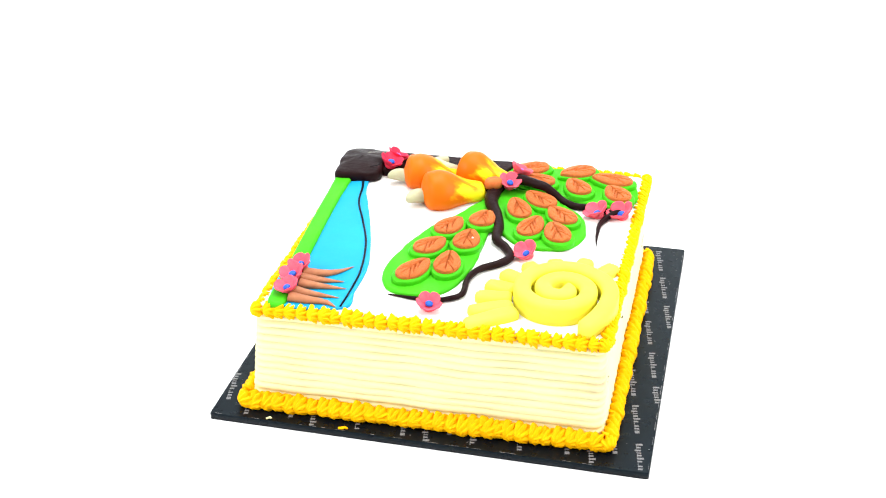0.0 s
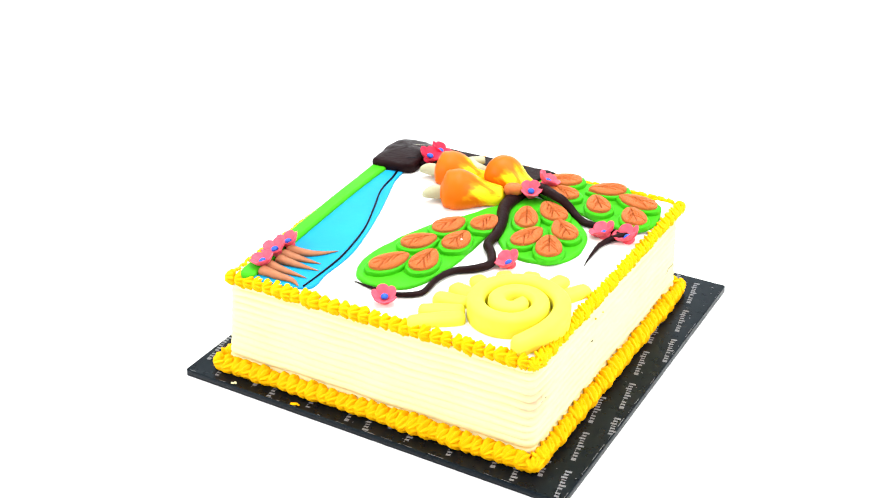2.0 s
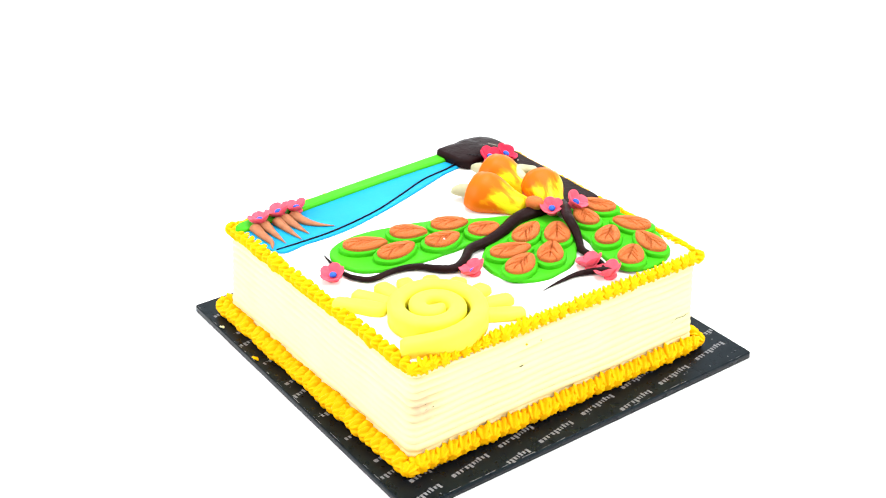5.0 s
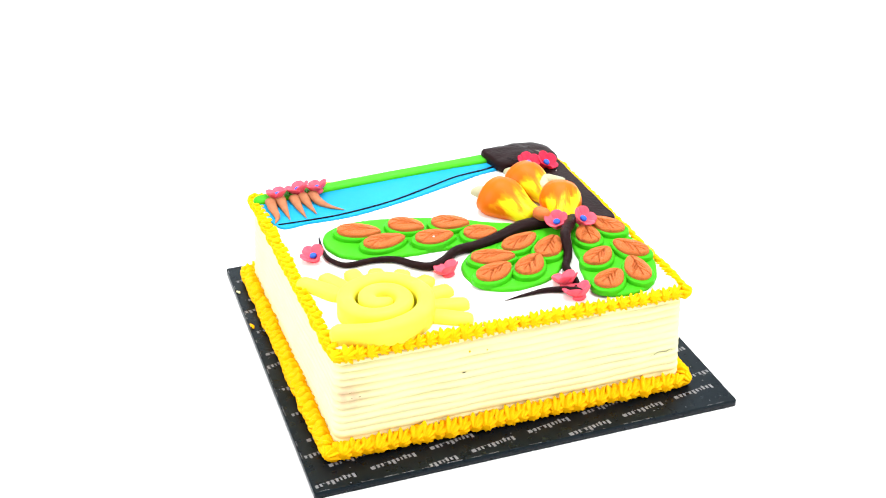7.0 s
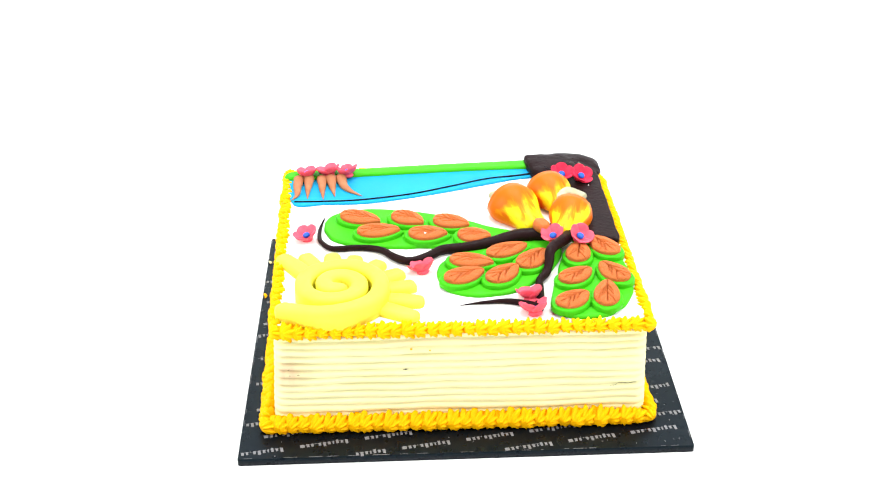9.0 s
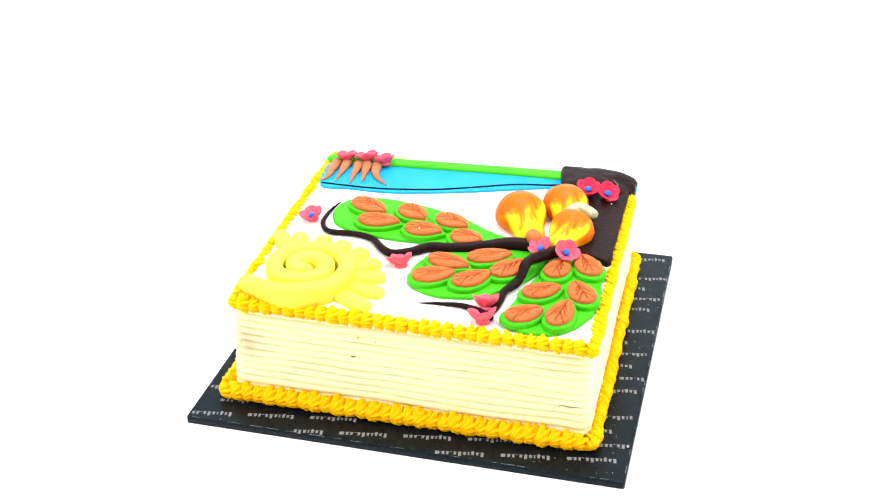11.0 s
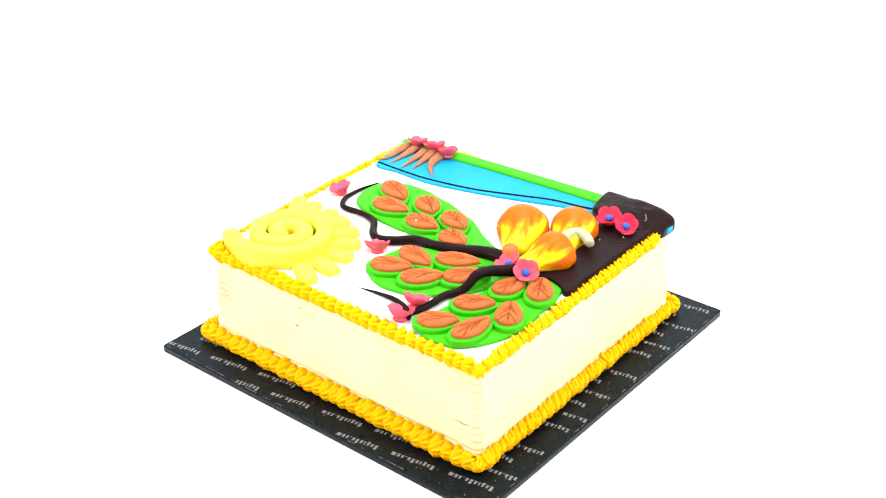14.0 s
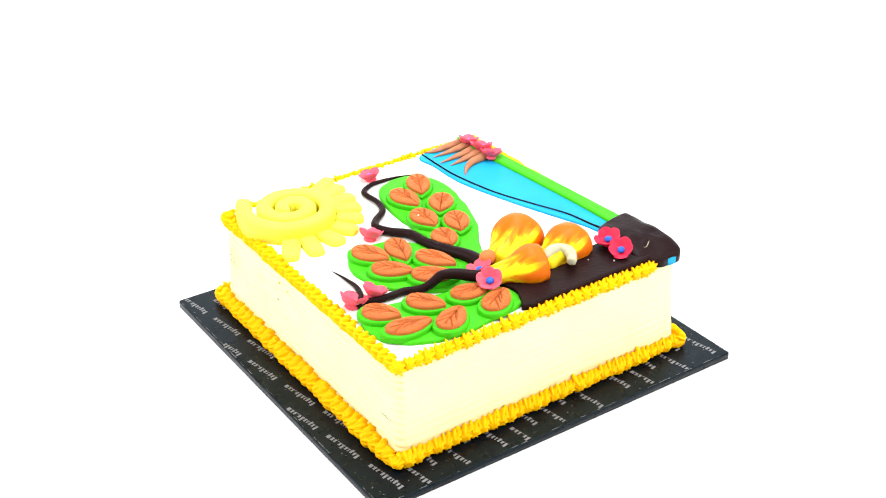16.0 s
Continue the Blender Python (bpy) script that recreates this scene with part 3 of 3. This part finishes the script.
# the curled nut lies over the trunk; x, y, height over the top, radius
CURL = [(-0.0180, 0.0835, 0.0105, 0.0038), (-0.0265, 0.0815, 0.0125, 0.0047), (-0.0330, 0.0830, 0.0132, 0.0049), (-0.0358, 0.0885, 0.0126, 0.0045), (-0.0338, 0.0945, 0.0118, 0.0039), (-0.0308, 0.0983, 0.0112, 0.0036), (-0.0294, 0.0997, 0.0110, 0.0029), (-0.0289, 0.1001, 0.0110, 0.0006)]
FRUITS = [((-0.0382, 0.0374), (0.0107, 0.0617), 1.06, -0.0045), ((-0.0573, 0.0713), (-0.0174, 0.0835), 0.96, -0.0035), ((-0.0145, 0.0895), (0.0226, 0.0777), 0.91, -0.0012)]
NUT = nut_mesh(STUB)
CURLED_NUT = nut_mesh([(x, y, TOP + h, r) for x, y, h, r in CURL])
for i, (a, b, s, up) in enumerate(FRUITS):
    d = Vector(b) - Vector(a)
    ang = math.atan2(d.y, d.x)
    c = (Vector(a) + Vector(b)) / 2
    m = Matrix.Translation((c.x, c.y, TOP + 0.0105 * s + up)) @ Matrix.Rotation(ang, 4, "Z") @ Matrix.Rotation(radians(6), 4, "Y") @ Matrix.Scale(s, 4)
    f = part("cashew_apple", fruit_mesh(i * 3.7), cake, m, "orange and yellow airbrushed fondant cashew fruit")
    if i < 2:
        part("cashew_nut", NUT, f, pose(-0.0240, 0.0, -0.0020, 0, 0, (14, -4)[i]), "short grey-beige fondant nut")
    else:
        part("cashew_nut", CURLED_NUT, f, m.inverted(), "curled grey-beige fondant nut")
bud = slab("bud", [(-0.006, 0), (-0.003, 0.0042), (0.003, 0.004), (0.006, 0), (0.003, -0.004), (-0.003, -0.0042)], 0, 0.006, M_ALMOND, 0.003, 28)
part("bud", bud, cake, pose(0.0160, 0.0622, TOP + 0.0095, 0, 0, 30) @ Matrix.Scale(1.2, 4), "small brown fondant bud")


# flowers
def petal_mesh(seed):
    """A round cupped petal, thick in the middle and soft at its edge."""
    nr, na = 7, 22
    verts, faces = [], []
    for side in (1, -1):
        for i in range(nr + 1):
            r = i / nr
            for j in range(na):
                a = 2 * math.pi * j / na
                wav = 1 + 0.05 * noise.noise(Vector((math.cos(a) * 1.5, math.sin(a) * 1.5, seed * 3.3)))
                x = 0.0054 + 0.0046 * r * math.cos(a) * wav
                y = 0.0050 * r * math.sin(a) * wav
                z = 46 * x * x + 45 * y * y + 0.0005 * noise.noise(Vector((x * 300, y * 300, seed)))
                verts.append((x, y, z + 0.0008 + side * 0.0008 * (1 - r ** 3) ** 0.5))
    half = (nr + 1) * na
    for s in (0, half):
        for i in range(nr):
            for j in range(na):
                k = (j + 1) % na
                faces.append((s + i * na + j, s + i * na + k, s + (i + 1) * na + k, s + (i + 1) * na + j))
    for j in range(na):
        k = (j + 1) % na
        faces.append((nr * na + j, nr * na + k, half + nr * na + k, half + nr * na + j))
    me = make_mesh("petal", verts, faces, M_PINK)
    bm = bmesh.new()
    bm.from_mesh(me)
    bmesh.ops.remove_doubles(bm, verts=bm.verts, dist=0.00002)
    bmesh.ops.recalc_face_normals(bm, faces=bm.faces)
    bm.to_mesh(me)
    bm.free()
    return me


PETALS = [petal_mesh(s) for s in range(4)]


def dome_mesh(name, r, h, material):
    rings = [[(r * math.cos(a) * math.cos(t), r * math.sin(a) * math.cos(t), h * math.sin(t)) for a in [2 * math.pi * j / 14 for j in range(14)]] for t in [radians(k) for k in (-50, -20, 0, 20, 40, 60, 80)]]
    return make_mesh(name, *rings_to_mesh(rings), material)


THROAT = dome_mesh("flower", 0.0042, 0.0022, M_PINK)
BEAD = dome_mesh("centre", 0.0026, 0.0017, M_BLUE)
def recoloured(mesh, material):
    """The same shape in another colour."""
    m = mesh.copy()
    m.materials.clear()
    m.materials.append(material)
    return m


RED_PETALS = [recoloured(p, M_RED) for p in PETALS]
RED_THROAT = recoloured(THROAT, M_RED)
# place, height over the top, lean towards x and y (degrees)
FLOWERS = [(-0.0915, -0.1143, 0.0052, -14, -10), (-0.0932, -0.0972, 0.0056, -14, -10), (-0.0925, -0.0822, 0.0052, -14, -8), (0.0064, -0.1100, 0.0022, 8, -10),
           (0.0590, -0.0258, 0.0018, -20, -12), (0.1006, 0.0462, 0.0022, -20, -8), (0.1188, 0.0480, 0.0024, -20, -10), (0.0270, 0.0703, 0.0080, 14, -14),
           (0.0314, 0.0877, 0.0100, 26, 16), (-0.0744, 0.0873, 0.0074, 16, 4), (-0.0738, 0.1020, 0.0066, 26, 18)]
for i, (x, y, h, lx, ly) in enumerate(FLOWERS):
    axis = Vector((math.tan(radians(lx)), math.tan(radians(ly)), 1)).normalized()
    m = Matrix.Translation((x, y, TOP + h - 0.001)) @ axis.to_track_quat("Z", "Y").to_matrix().to_4x4() @ Matrix.Rotation(rnd.uniform(0, 6), 4, "Z") @ Matrix.Scale(rnd.uniform(1.0, 1.1) * (1.12 if 4 <= i <= 6 else 1.0), 4)
    red = i >= 9
    fl = part("flower", RED_THROAT if red else THROAT, cake, m, ("deep red-pink" if red else "pink") + " fondant blossom with a blue bead in it")
    for k in range(5):
        part("petal", (RED_PETALS if red else PETALS)[(i + k) % 4], fl, Matrix.Rotation(radians(72 * k + rnd.uniform(-5, 5)), 4, "Z") @ Matrix.Rotation(radians(rnd.uniform(-16, -6)), 4, "Y"))
    part("centre", BEAD, fl, pose(0, 0, 0.0024 if 4 <= i <= 6 else 0.0036), "blue sugar bead")


# sun: a coiled strip with rays
SUN = (0.0921, -0.0852)


def build_sun():
    path = []
    n = 150
    for i in range(n):
        f = i / (n - 1)
        a = radians(0 + 760 * (1 - f))
        r = 0.0030 + 0.0305 * f
        path.append((SUN[0] + r * math.cos(a), SUN[1] + r * math.sin(a)))
    for k in range(1, 15):
        path.append((SUN[0] + 0.0335 - 0.00007 * k * k, SUN[1] - 0.0028 * k))
    half, low, high, b = 0.0059, TOP, TOP + 0.0150, 0.0030
    sect = [(-half, low), (half, low)]
    sect += [(half - b + b * math.cos(radians(a)), high - b + b * math.sin(radians(a))) for a in (0, 30, 60, 90)]
    sect += [(-half + b - b * math.sin(radians(a)), high - b + b * math.cos(radians(a))) for a in (0, 30, 60, 90)]
    rings = []
    for i, p in enumerate(path):
        q, o = path[min(i + 1, len(path) - 1)], path[max(i - 1, 0)]
        t = Vector((q[0] - o[0], q[1] - o[1])).normalized()
        drop = 0.0006 * noise.noise(Vector((p[0] * 60, p[1] * 60, 0))) - 0.0045 * max(0.0, (i - len(path) + 16) / 16)
        s = 0.55 if i in (0, len(path) - 1) else 1
        rings.append([(p[0] + t.y * u * s, p[1] - t.x * u * s, z + (drop - (1 - s) * 0.003 if z > low else 0)) for u, z in sect])
    part("sun_coil", make_mesh("sun_coil", *rings_to_mesh(rings), M_SUN), cake, label="thick yellow fondant strip coiled into a sun")
    # direction and reach of each ray
    for deg, reach in ((60, 0.0625), (80, 0.0600), (102, 0.0555), (124, 0.0545), (146, 0.0545), (167, 0.0550), (187, 0.0580), (204, 0.0635), (217, 0.0710)):
        a, l = radians(deg + rnd.uniform(-2, 2)), reach - 0.034
        out = [(0, -0.0058), (0, 0.0058), (l * 0.45, 0.0068), (l * 0.85, 0.0062), (l * 0.98, 0.0042), (l * 1.01, 0), (l * 0.98, -0.0042), (l * 0.85, -0.0062), (l * 0.45, -0.0068)]
        me = slab("sun_ray", [(x, y * rnd.uniform(0.93, 1.04)) for x, y in out], 0, 0.0056, M_SUN, 0.0032, 44, 0.0006)
        part("sun_ray", me, cake, Matrix.Translation((SUN[0] + 0.034 * math.cos(a), SUN[1] + 0.034 * math.sin(a), TOP)) @ Matrix.Rotation(a, 4, "Z"))


build_sun()

# crumbs of icing dropped on the board
crumbs = []
for x, y, s, me_mat, lab in ((-0.0455, -0.1540 + 0.0028, 1.0, M_BORDER, "tiny yellow icing crumb on the board"), (-0.0990, -0.1535 + 0.002, 0.55, M_CREAM, "tiny cream icing crumb on the board")):
    c = new("icing_crumb", rope("icing_crumb", [(x - 0.003 * s, y - 0.0006, BOARD_T + 0.0009, 0.0008), (x, y, BOARD_T + 0.0012, 0.0013 * s), (x + 0.001 * s, y + 0.001, BOARD_T + 0.0012, 0.0009), (x + 0.0035 * s, y + 0.0004, BOARD_T + 0.0009, 0.0007)], me_mat, 14, 8, 0.8, 0.3))
    crumbs.append(tagged(c, lab, "crumb"))


# sugar crumbs stuck to the decorations and to the side
for x, y, z, size, material in ((0.0180, -0.0232, TOP + 0.0098, 0.0008, M_WHITE), (SIDE(-0.0357) + 0.0006, -0.0357, 0.0671, 0.0008, M_BORDER), (SIDE(-0.0233) + 0.0006, -0.0233, 0.0658, 0.0006, M_BORDER),
                                (0.0035, 0.0905, TOP + 0.0053, 0.0005, M_WHITE), (-0.0620, 0.1075, TOP + 0.0053, 0.0005, M_WHITE), (-0.0480, 0.0960, TOP + 0.0053, 0.0004, M_WHITE)):
    part("crumb", dome_mesh("crumb", size, size * 0.9, material), cake, pose(x, y, z, 0, 90 if abs(x) > 0.12 else 0, 0))


def motions():
    """Board, cake and crumbs turn together on the turntable."""
    rows = [(k * 0.5, pose(0, 0, 0, 0, 0, TURN_START + TURN_SPEED * k * 0.5)) for k in range(33)]
    for thing in (board, cake, *crumbs):
        walk(thing, rows)


motions()
